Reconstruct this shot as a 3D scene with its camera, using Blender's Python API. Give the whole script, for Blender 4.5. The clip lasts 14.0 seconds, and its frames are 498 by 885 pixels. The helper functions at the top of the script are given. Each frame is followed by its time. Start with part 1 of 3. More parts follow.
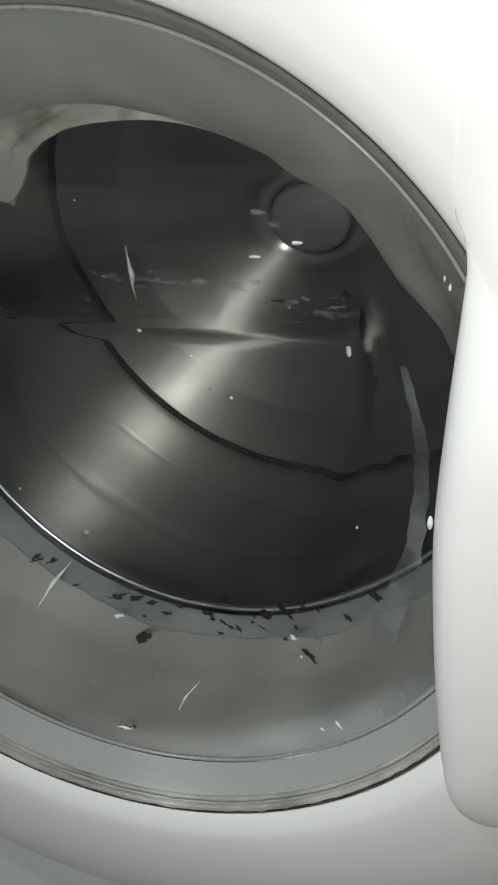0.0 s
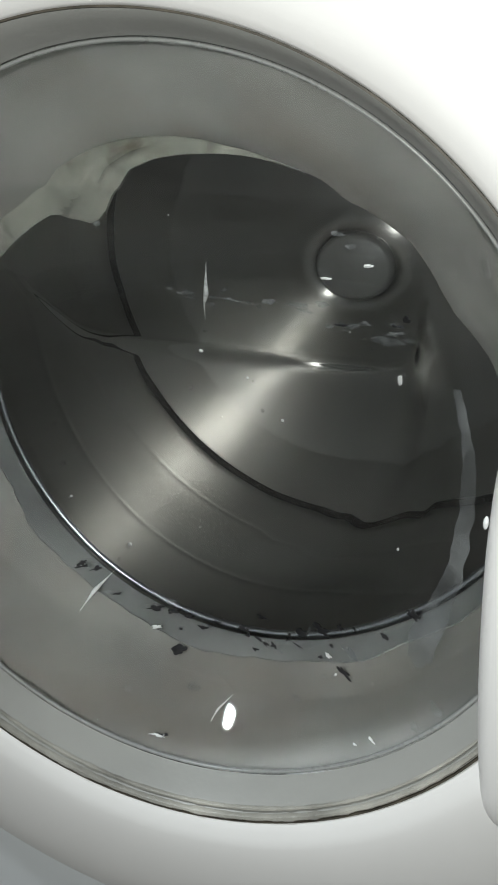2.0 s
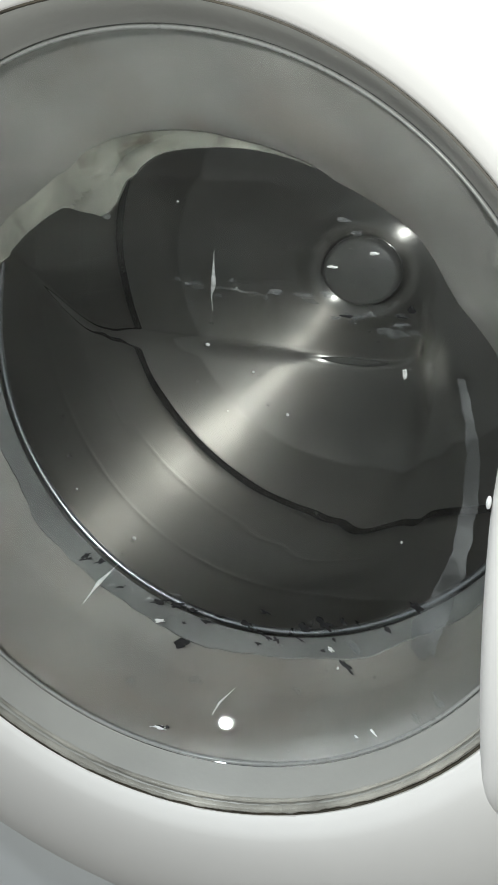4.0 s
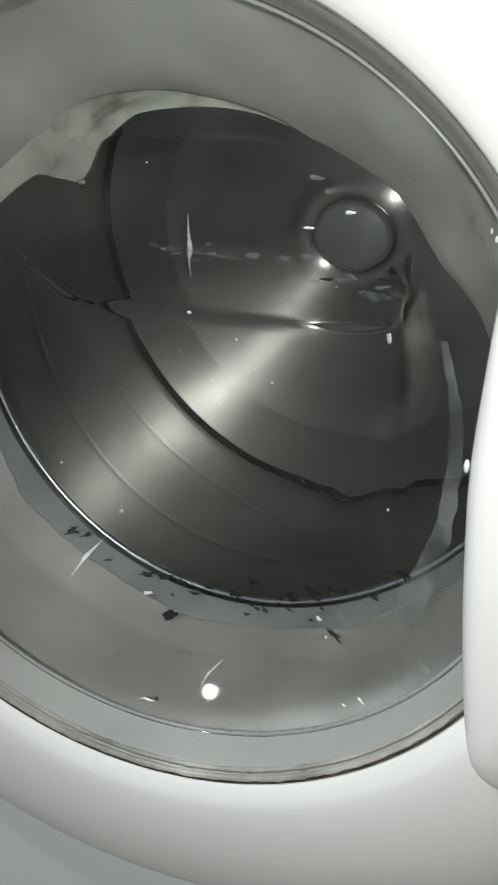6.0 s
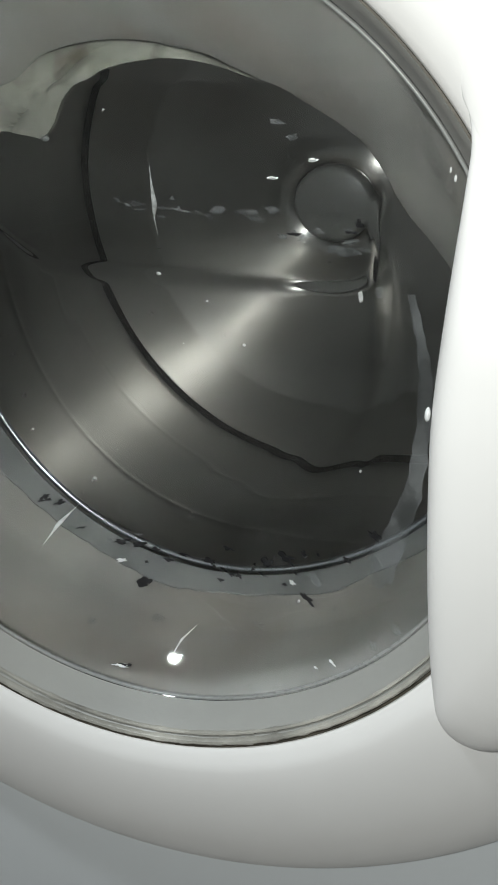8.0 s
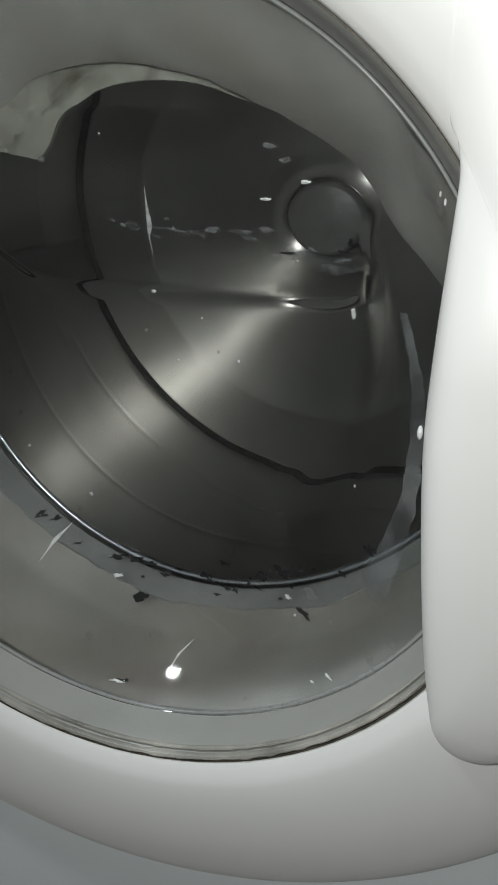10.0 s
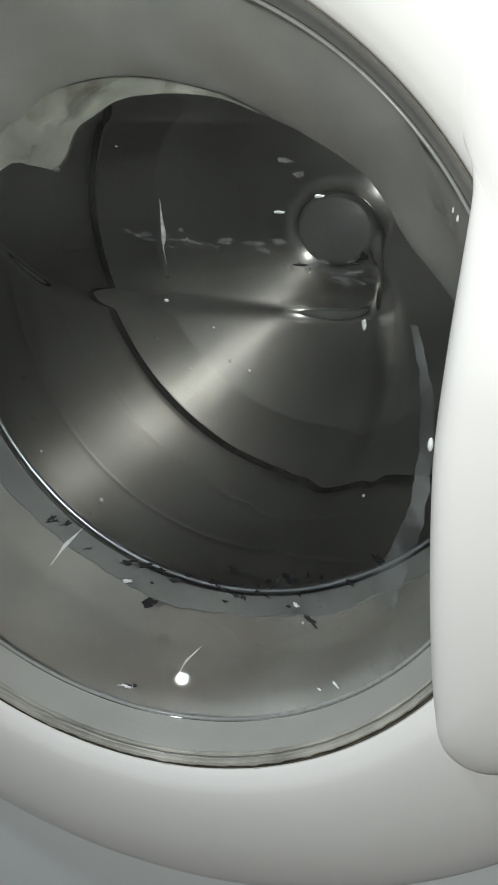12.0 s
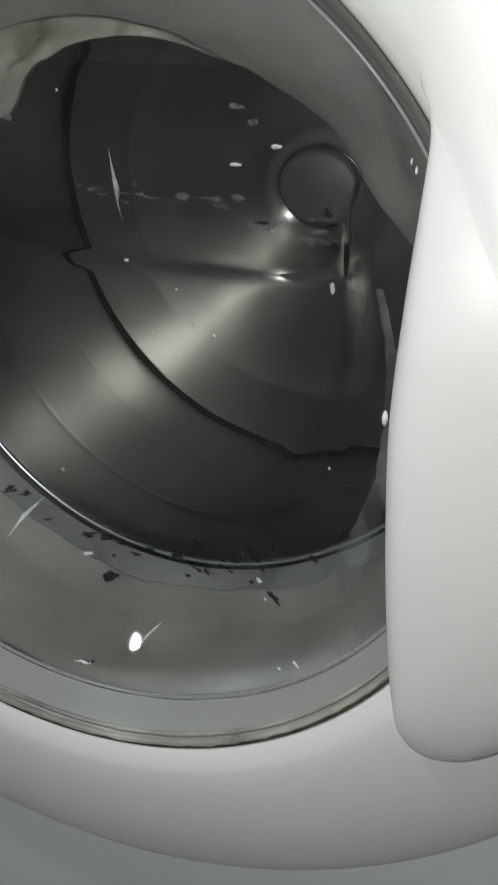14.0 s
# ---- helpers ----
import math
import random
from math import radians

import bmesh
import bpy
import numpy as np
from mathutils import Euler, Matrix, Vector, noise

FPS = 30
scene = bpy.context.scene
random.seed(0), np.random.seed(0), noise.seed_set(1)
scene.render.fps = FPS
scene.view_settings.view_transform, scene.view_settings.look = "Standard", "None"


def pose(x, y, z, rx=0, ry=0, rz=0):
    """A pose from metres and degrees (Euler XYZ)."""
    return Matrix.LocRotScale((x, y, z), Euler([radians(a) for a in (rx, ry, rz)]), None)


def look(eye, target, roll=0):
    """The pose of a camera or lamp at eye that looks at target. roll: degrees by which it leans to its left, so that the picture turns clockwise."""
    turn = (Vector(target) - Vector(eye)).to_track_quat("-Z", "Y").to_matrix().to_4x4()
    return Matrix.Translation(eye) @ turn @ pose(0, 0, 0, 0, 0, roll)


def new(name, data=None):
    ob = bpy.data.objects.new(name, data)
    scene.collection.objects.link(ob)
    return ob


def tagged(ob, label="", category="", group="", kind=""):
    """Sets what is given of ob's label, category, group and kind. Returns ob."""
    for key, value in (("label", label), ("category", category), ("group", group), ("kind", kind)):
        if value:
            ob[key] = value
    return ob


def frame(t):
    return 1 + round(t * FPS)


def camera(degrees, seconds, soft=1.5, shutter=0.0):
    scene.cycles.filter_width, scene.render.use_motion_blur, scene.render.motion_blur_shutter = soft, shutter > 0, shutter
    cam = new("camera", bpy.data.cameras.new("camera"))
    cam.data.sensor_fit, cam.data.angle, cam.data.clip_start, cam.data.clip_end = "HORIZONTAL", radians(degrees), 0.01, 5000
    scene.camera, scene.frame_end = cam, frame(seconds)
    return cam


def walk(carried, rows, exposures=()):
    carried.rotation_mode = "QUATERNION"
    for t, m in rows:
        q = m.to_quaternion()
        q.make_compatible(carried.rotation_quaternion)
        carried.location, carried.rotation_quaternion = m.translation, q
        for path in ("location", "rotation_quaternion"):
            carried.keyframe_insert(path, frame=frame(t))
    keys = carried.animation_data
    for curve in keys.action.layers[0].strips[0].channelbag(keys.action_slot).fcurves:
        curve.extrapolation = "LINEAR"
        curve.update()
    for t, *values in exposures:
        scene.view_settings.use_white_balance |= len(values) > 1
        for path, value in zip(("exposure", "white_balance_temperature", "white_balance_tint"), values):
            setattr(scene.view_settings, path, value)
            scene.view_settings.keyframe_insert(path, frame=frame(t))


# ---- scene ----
cam = camera(35.67, 14.0, soft=1.5, shutter=0.4)
PATH = [
    (0, pose(0.1357, -0.1941, 0.6006, 60.33, 2.85, 16.82)),
    (0.5, pose(0.1363, -0.2034, 0.6060, 61.63, 2.23, 17.27)),
    (1, pose(0.1385, -0.2122, 0.6001, 63.26, 1.98, 18.34)),
    (1.5, pose(0.1343, -0.2240, 0.5892, 64.57, 1.53, 18.47)),
    (2, pose(0.1255, -0.2240, 0.5901, 65.12, -0.26, 19.32)),
    (2.5, pose(0.1246, -0.2308, 0.5897, 65.97, -1.21, 17.66)),
    (3, pose(0.1283, -0.2292, 0.5822, 66.05, -1.08, 19.35)),
    (5.5, pose(0.1278, -0.2340, 0.5780, 67.07, -0.61, 20.22)),
    (6, pose(0.1360, -0.2232, 0.5754, 64.53, 0.35, 19.86)),
    (6.5, pose(0.1454, -0.2217, 0.5692, 64.73, 0.69, 18.63)),
    (7, pose(0.1466, -0.2180, 0.5674, 63.82, 0.85, 19.40)),
    (7.5, pose(0.1454, -0.2184, 0.5670, 63.42, 0.25, 18.99)),
    (8, pose(0.1468, -0.2189, 0.5638, 63.37, 0.62, 19.43)),
    (10.5, pose(0.1472, -0.2208, 0.5687, 64.28, 0.75, 18.83)),
    (11, pose(0.1415, -0.2209, 0.5695, 64.27, -0.01, 18.73)),
    (11.5, pose(0.1450, -0.2211, 0.5707, 64.19, -0.02, 18.88)),
    (12, pose(0.1461, -0.2238, 0.5703, 64.54, 0.39, 19.56)),
    (12.5, pose(0.1437, -0.2158, 0.5676, 63.83, 0.45, 19.28)),
    (13, pose(0.1475, -0.2130, 0.5685, 63.79, -0.36, 18.74)),
    (13.5, pose(0.1523, -0.2073, 0.5733, 63.69, 0.57, 19.68)),
    (14, pose(0.1555, -0.2037, 0.5648, 61.96, -0.20, 19.60)),
]
EXPOSURES = [(0, -0.13), (0.5, -0.18), (1.5, -0.18), (2.0, 0.12), (2.5, 0.32), (5.5, 0.32), (6.0, 0.32), (6.5, 0.14), (8, 0.12), (10.5, -0.33), (11.0, -0.08), (12.0, -0.03), (12.5, 0.12), (13, -0.03), (13.5, -0.16), (14, -0.35)]
walk(cam, PATH, EXPOSURES)

ZC = 0.45            # height of the door's axis above the floor
MY = 0.30            # depth of the machine's middle behind its front
TAU = 2 * math.pi

# ---------------------------------------------------------------- light
world = bpy.data.worlds.new("room_air")
scene.world = world
world.use_nodes = True
world.node_tree.nodes["Background"].inputs[0].default_value = (0.75, 0.85, 1.0, 1)
world.node_tree.nodes["Background"].inputs[1].default_value = 0.05


def lamp(name, kind, place, power, size, colour, target=None):
    data = bpy.data.lights.new(name, kind)
    data.energy, data.color = power, colour
    ob = new(name, data)
    if kind == "AREA":
        data.shape, data.size = "DISK", size
    else:
        data.shadow_soft_size = size
    ob.matrix_world = look(place, target) if target else Matrix.Translation(place)
    return ob


# the small white torch held beside the lens, and the dim ceiling light of the room
torch = lamp("torch_light", "POINT", (0.108, -0.250, 0.602), 2.7, 0.003, (0.955, 1.0, 0.96))
room_light = lamp("ceiling_light_glow", "AREA", (-1.25, -0.35, 2.42), 30, 0.16, (0.87, 0.96, 1.0), (-1.25, -0.35, 0))


# ---------------------------------------------------------------- materials
def material(name, base, rough=0.5, metal=0.0, spread=0.06, grain=60.0, bump=0.1, bump_size=200.0, coat=0.0):
    m = bpy.data.materials.new(name)
    m.use_nodes = True
    nt = m.node_tree
    b = nt.nodes["Principled BSDF"]
    co = nt.nodes.new("ShaderNodeTexCoord")
    big, fine = nt.nodes.new("ShaderNodeTexNoise"), nt.nodes.new("ShaderNodeTexNoise")
    big.inputs["Scale"].default_value, fine.inputs["Scale"].default_value = grain * 0.25, bump_size
    big.inputs["Detail"].default_value = 6
    nt.links.new(co.outputs["Object"], big.inputs["Vector"])
    nt.links.new(co.outputs["Object"], fine.inputs["Vector"])
    ramp = nt.nodes.new("ShaderNodeMapRange")
    ramp.inputs["From Min"].default_value, ramp.inputs["From Max"].default_value = 0.3, 0.7
    ramp.inputs["To Min"].default_value, ramp.inputs["To Max"].default_value = 1 - spread, 1 + spread
    nt.links.new(big.outputs["Fac"], ramp.inputs["Value"])
    mul = nt.nodes.new("ShaderNodeVectorMath")
    mul.operation = "SCALE"
    mul.inputs[0].default_value = base
    nt.links.new(ramp.outputs["Result"], mul.inputs["Scale"])
    nt.links.new(mul.outputs["Vector"], b.inputs["Base Color"])
    rr = nt.nodes.new("ShaderNodeMapRange")
    rr.inputs["To Min"].default_value, rr.inputs["To Max"].default_value = rough * 0.85, min(1, rough * 1.15)
    nt.links.new(fine.outputs["Fac"], rr.inputs["Value"])
    nt.links.new(rr.outputs["Result"], b.inputs["Roughness"])
    b.inputs["Metallic"].default_value = metal
    b.inputs["Coat Weight"].default_value = coat
    if bump:
        bp = nt.nodes.new("ShaderNodeBump")
        bp.inputs["Strength"].default_value, bp.inputs["Distance"].default_value = bump, 0.0006
        nt.links.new(fine.outputs["Fac"], bp.inputs["Height"])
        nt.links.new(bp.outputs["Normal"], b.inputs["Normal"])
    return m


def glass_material(name, tint, rough, smear, shine=0.04, patch_scale=26):
    """A thin see-through film or bead: clear with a Fresnel gloss, dulled by soap in patches."""
    m = bpy.data.materials.new(name)
    m.use_nodes = True
    nt = m.node_tree
    nt.nodes.clear()
    out = nt.nodes.new("ShaderNodeOutputMaterial")
    clear, gloss, film = (nt.nodes.new("ShaderNodeBsdf" + k) for k in ("Transparent", "Glossy", "Diffuse"))
    clear.inputs["Color"].default_value = (*tint, 1)
    gloss.inputs["Roughness"].default_value = rough
    film.inputs["Color"].default_value = (0.55, 0.57, 0.58, 1)
    facing = nt.nodes.new("ShaderNodeLayerWeight")
    facing.inputs["Blend"].default_value = 0.5
    fifth, fr = nt.nodes.new("ShaderNodeMath"), nt.nodes.new("ShaderNodeMapRange")
    fifth.operation = "POWER"
    fifth.inputs[1].default_value = 5
    fr.inputs["To Min"].default_value, fr.inputs["To Max"].default_value = shine, 1.0
    nt.links.new(facing.outputs["Facing"], fifth.inputs[0])
    nt.links.new(fifth.outputs[0], fr.inputs["Value"])
    co = nt.nodes.new("ShaderNodeTexCoord")
    n1, n2 = nt.nodes.new("ShaderNodeTexNoise"), nt.nodes.new("ShaderNodeTexNoise")
    n1.inputs["Scale"].default_value, n2.inputs["Scale"].default_value = patch_scale, 190
    n1.inputs["Detail"].default_value = 5
    nt.links.new(co.outputs["Object"], n1.inputs["Vector"])
    nt.links.new(co.outputs["Object"], n2.inputs["Vector"])
    mp = nt.nodes.new("ShaderNodeMapRange")
    mp.inputs["From Min"].default_value, mp.inputs["From Max"].default_value = 0.45, 0.75
    mp.inputs["To Min"].default_value, mp.inputs["To Max"].default_value = smear * 0.15, smear
    nt.links.new(n1.outputs["Fac"], mp.inputs["Value"])
    mixf, mixg = nt.nodes.new("ShaderNodeMixShader"), nt.nodes.new("ShaderNodeMixShader")
    nt.links.new(mp.outputs["Result"], mixf.inputs[0])
    nt.links.new(clear.outputs[0], mixf.inputs[1])
    nt.links.new(film.outputs[0], mixf.inputs[2])
    bp = nt.nodes.new("ShaderNodeBump")
    bp.inputs["Strength"].default_value, bp.inputs["Distance"].default_value = 0.05, 0.0004
    nt.links.new(n2.outputs["Fac"], bp.inputs["Height"])
    nt.links.new(bp.outputs["Normal"], gloss.inputs["Normal"])
    nt.links.new(fr.outputs[0], mixg.inputs[0])
    nt.links.new(mixf.outputs[0], mixg.inputs[1])
    nt.links.new(gloss.outputs[0], mixg.inputs[2])
    nt.links.new(mixg.outputs[0], out.inputs["Surface"])
    return m


def clear_glass(name, tint, smear):
    """Thick moulded door glass that bends what is seen through it, with a thin uneven film of soap."""
    m = bpy.data.materials.new(name)
    m.use_nodes = True
    nt = m.node_tree
    nt.nodes.clear()
    out = nt.nodes.new("ShaderNodeOutputMaterial")
    glass, film, mix = nt.nodes.new("ShaderNodeBsdfGlass"), nt.nodes.new("ShaderNodeBsdfDiffuse"), nt.nodes.new("ShaderNodeMixShader")
    glass.inputs["Color"].default_value = (*tint, 1)
    glass.inputs["Roughness"].default_value = 0.0
    glass.inputs["IOR"].default_value = 1.31
    film.inputs["Color"].default_value = (0.55, 0.57, 0.58, 1)
    co = nt.nodes.new("ShaderNodeTexCoord")
    patches = nt.nodes.new("ShaderNodeTexNoise")
    patches.inputs["Scale"].default_value, patches.inputs["Detail"].default_value = 26, 5
    nt.links.new(co.outputs["Object"], patches.inputs["Vector"])
    amount = nt.nodes.new("ShaderNodeMapRange")
    amount.inputs["From Min"].default_value, amount.inputs["From Max"].default_value = 0.45, 0.75
    amount.inputs["To Min"].default_value, amount.inputs["To Max"].default_value = smear * 0.15, smear
    nt.links.new(patches.outputs["Fac"], amount.inputs["Value"])
    nt.links.new(amount.outputs["Result"], mix.inputs[0])
    nt.links.new(glass.outputs[0], mix.inputs[1])
    nt.links.new(film.outputs[0], mix.inputs[2])
    nt.links.new(mix.outputs[0], out.inputs["Surface"])
    return m


def steel_material(name, base, rough, aniso):
    """Stainless steel, brushed round the drum's axis."""
    m = material(name, base, rough, 1.0, 0.12, 40, 0.0)
    nt = m.node_tree
    b = nt.nodes["Principled BSDF"]
    tan = nt.nodes.new("ShaderNodeTangent")
    tan.direction_type, tan.axis = "RADIAL", "Y"
    nt.links.new(tan.outputs[0], b.inputs["Tangent"])
    b.inputs["Anisotropic"].default_value = aniso
    b.inputs["Anisotropic Rotation"].default_value = 0.25
    # turning marks: fine rings round the axis, of uneven gloss and colour
    co, flat, length = nt.nodes.new("ShaderNodeTexCoord"), nt.nodes.new("ShaderNodeVectorMath"), nt.nodes.new("ShaderNodeVectorMath")
    flat.operation, length.operation = "MULTIPLY", "LENGTH"
    flat.inputs[1].default_value = (1, 0, 1)
    nt.links.new(co.outputs["Object"], flat.inputs[0])
    nt.links.new(flat.outputs[0], length.inputs[0])
    split, join = nt.nodes.new("ShaderNodeSeparateXYZ"), nt.nodes.new("ShaderNodeCombineXYZ")
    nt.links.new(co.outputs["Object"], split.inputs[0])
    nt.links.new(length.outputs["Value"], join.inputs["X"])
    nt.links.new(split.outputs["Y"], join.inputs["Y"])
    rings = nt.nodes.new("ShaderNodeTexNoise")
    rings.inputs["Scale"].default_value, rings.inputs["Detail"].default_value, rings.inputs["Roughness"].default_value = 110, 2, 0.5
    nt.links.new(join.outputs[0], rings.inputs["Vector"])
    gloss, tone = nt.nodes.new("ShaderNodeMapRange"), nt.nodes.new("ShaderNodeMapRange")
    for node, lo, hi in ((gloss, rough - 0.0015, rough + 0.0015), (tone, 0.985, 1.015)):
        node.inputs["From Min"].default_value, node.inputs["From Max"].default_value = 0.1, 0.9
        node.inputs["To Min"].default_value, node.inputs["To Max"].default_value = lo, hi
        nt.links.new(rings.outputs["Fac"], node.inputs["Value"])
    nt.links.new(gloss.outputs["Result"], b.inputs["Roughness"])
    scale = nt.nodes.new("ShaderNodeVectorMath")
    scale.operation = "SCALE"
    nt.links.new(b.inputs["Base Color"].links[0].from_socket, scale.inputs[0])
    nt.links.new(tone.outputs["Result"], scale.inputs["Scale"])
    nt.links.new(scale.outputs["Vector"], b.inputs["Base Color"])
    return m


WHITE = material("white_door_plastic", (0.785, 0.762, 0.75), 0.42, 0, 0.02, 40, 0.03, 900)
ENAMEL = material("white_enamelled_sheet", (0.74, 0.76, 0.78), 0.35, 0, 0.02, 30, 0.03, 700)
RUBBER = material("grey_rubber", (0.212, 0.205, 0.193), 0.5, 0, 0.2, 80, 0.25, 300)
PALE_RUBBER = material("pale_grey_rubber", (0.19, 0.19, 0.163), 0.3, 0, 0.4, 130, 0.5, 160)


def stain(m, colour, scale, lo, hi):
    """Stains of another colour with a shape of their own."""
    nt = m.node_tree
    b = nt.nodes["Principled BSDF"]
    co, no, ramp, mix = (nt.nodes.new("ShaderNode" + k) for k in ("TexCoord", "TexNoise", "MapRange", "Mix"))
    no.inputs["Scale"].default_value, no.inputs["Detail"].default_value, no.inputs["Distortion"].default_value = scale, 4, 0.6
    ramp.inputs["From Min"].default_value, ramp.inputs["From Max"].default_value = lo, hi
    mix.data_type = "RGBA"
    nt.links.new(co.outputs["Object"], no.inputs["Vector"])
    nt.links.new(no.outputs["Fac"], ramp.inputs["Value"])
    nt.links.new(ramp.outputs["Result"], mix.inputs["Factor"])
    nt.links.new(b.inputs["Base Color"].links[0].from_socket, mix.inputs[6])
    mix.inputs[7].default_value = (*colour, 1)
    nt.links.new(mix.outputs[2], b.inputs["Base Color"])


stain(PALE_RUBBER, (0.06, 0.052, 0.038), 42, 0.56, 0.72)
stain(RUBBER, (0.175, 0.152, 0.132), 13, 0.48, 0.80)
GREY_PLASTIC = material("grey_plastic", (0.34, 0.335, 0.318), 0.38, 0, 0.1, 60, 0.1, 400)
GRIME = material("limescale_grime", (0.36, 0.345, 0.31), 0.3, 0, 0.45, 120, 0.6, 900)
STEEL = steel_material("brushed_drum_steel", (0.42, 0.408, 0.388), 0.275, 0.935)
RIM = material("bright_rim_lip", (0.55, 0.57, 0.61), 0.27, 1.0, 0.1, 60, 0.05, 400)
HUB = material("grey_hub_plastic", (0.17, 0.17, 0.163), 0.35, 0, 0.08, 60, 0.1, 400)
SEAM = material("grimy_seam", (0.02, 0.018, 0.016), 0.8, 0, 0.95, 700, 0.9, 900)
SEAM.node_tree.nodes["Principled BSDF"].inputs["Specular IOR Level"].default_value = 0.22
# darker copy of the gasket rubber, with the shade in its colour
SHADED_RUBBER = material("shaded_grey_rubber", (0.145, 0.147, 0.146), 0.4, 0, 0.35, 60, 0.3, 300)
JOINT = material("brown_joint_dirt", (0.07, 0.06, 0.045), 0.6, 0, 0.5, 300, 0.3, 700)
DARK = material("dark_gap", (0.02, 0.02, 0.02), 0.7)
GLASS = clear_glass("door_glass", (0.955, 0.963, 0.965), 0.010)
FILM = glass_material("grey_soap_film", (0.95, 0.95, 0.95), 0.3, 0.22, 0.04, 260)
SCUM = glass_material("dull_soap_scum", (0.92, 0.93, 0.94), 0.35, 0.36, 0.04, 240)
SMEAR_FILM = glass_material("grey_soap_smear", (0.92, 0.93, 0.94), 0.35, 0.25, 0.04, 60)
WATER = glass_material("clear_water", (0.95, 0.95, 0.95), 0.16, 0.0, 0.12)
WATER_BEAD = glass_material("bright_water", (0.9, 0.92, 0.92), 0.12, 0.25, 0.2)
# dried soap flakes; also the white that paints glints on water runs and drops
SOAP_AND_GLINT = material("dried_soap_and_glints", (0.84, 0.85, 0.85), 0.25, 0, 0.3, 900, 0.8, 1500)
DARK_DIRT = material("black_dirt", (0.012, 0.012, 0.014), 0.7, 0, 0.3, 900, 0.8, 1500)
BEAD = material("glass_bead_grey", (0.27, 0.272, 0.265), 0.28, 0, 0.1, 60, 0.05, 400)
WALL = material("painted_wall", (0.55, 0.55, 0.54), 0.8, 0, 0.06, 8, 0.2, 120)
TILE = material("floor_tile", (0.30, 0.28, 0.26), 0.5, 0, 0.15, 12, 0.1, 120)


# ---------------------------------------------------------------- mesh helpers
def finish(name, bm, mat, smooth=True, angle=40):
    bmesh.ops.recalc_face_normals(bm, faces=bm.faces)
    me = bpy.data.meshes.new(name)
    if smooth:
        for f in bm.faces:
            f.smooth = True
        for e in bm.edges:
            if len(e.link_faces) == 2 and e.calc_face_angle(0) > radians(angle):
                e.smooth = False
    bm.to_mesh(me)
    bm.free()
    me.materials.append(mat)
    return me


def thing(name, label, category, place=(0, 0, 0), kind="", group=""):
    ob = new(name)
    ob.location = place
    return tagged(ob, label, category, group, kind)


def part(name, bm, mat, parent, label="", place=(0, 0, 0), smooth=True, angle=40):
    ob = new(name, finish(name, bm, mat, smooth, angle))
    ob.parent = parent
    ob.location = place
    return tagged(ob, label)


def lathe(profile, n=160, closed=True, a0=0.0, a1=TAU):
    """A profile of (radius, depth) turned round the y axis; a closed profile gives a solid ring."""
    bm = bmesh.new()
    full = abs(a1 - a0 - TAU) < 1e-6
    steps = n if full else n + 1
    rings = []
    for i in range(steps):
        a = a0 + (a1 - a0) * i / n
        rings.append([bm.verts.new((r * math.cos(a), y, r * math.sin(a))) for r, y in profile])
    m = len(profile)
    for i in range(n):
        p, q = rings[i], rings[(i + 1) % steps]
        for k in range(m if closed else m - 1):
            bm.faces.new((p[k], p[(k + 1) % m], q[(k + 1) % m], q[k]))
    if not full and closed:
        bm.faces.new(rings[0])
        bm.faces.new(list(reversed(rings[-1])))
    bmesh.ops.remove_doubles(bm, verts=bm.verts, dist=1e-6)
    return bm


def box(x0, x1, y0, y1, z0, z1, bevel=0.0, seg=3):
    bm = bmesh.new()
    bmesh.ops.create_cube(bm, size=1)
    for v in bm.verts:
        v.co = ((x0 + x1) / 2 + v.co.x * (x1 - x0), (y0 + y1) / 2 + v.co.y * (y1 - y0), (z0 + z1) / 2 + v.co.z * (z1 - z0))
    if bevel:
        bmesh.ops.bevel(bm, geom=bm.edges[:], offset=bevel, segments=seg, profile=0.5, affect="EDGES")
    return bm


def smooth_min(a, b, k):
    h = max(k - abs(a - b), 0) / k
    return min(a, b) - h * h * k / 4


# ---------------------------------------------------------------- the room
def room():
    tagged(new("floor", finish("floor", box(-2.2, 1.6, -2.3, 0.7, -0.1, 0), TILE, False)), "grey tiled utility room floor", "floor", kind="structure")
    tagged(new("ceiling", finish("ceiling", box(-2.2, 1.6, -2.3, 0.7, 2.5, 2.6), WALL, False)), "plain painted ceiling", "ceiling", kind="structure")
    for nm, b in (("wall_north", (-2.2, 1.6, 0.7, 0.8, 0, 2.5)), ("wall_south", (-2.2, 1.6, -2.4, -2.3, 0, 2.5)),
                  ("wall_west", (-2.3, -2.2, -2.3, 0.7, 0, 2.5)), ("wall_east", (1.6, 1.7, -2.3, 0.7, 0, 2.5))):
        tagged(new(nm, finish(nm, box(*b), WALL, False)), "plain painted wall of the utility room", "wall", kind="structure")


# ---------------------------------------------------------------- the washing machine
AT = (0, -MY, ZC)      # the door's centre in the machine's own space


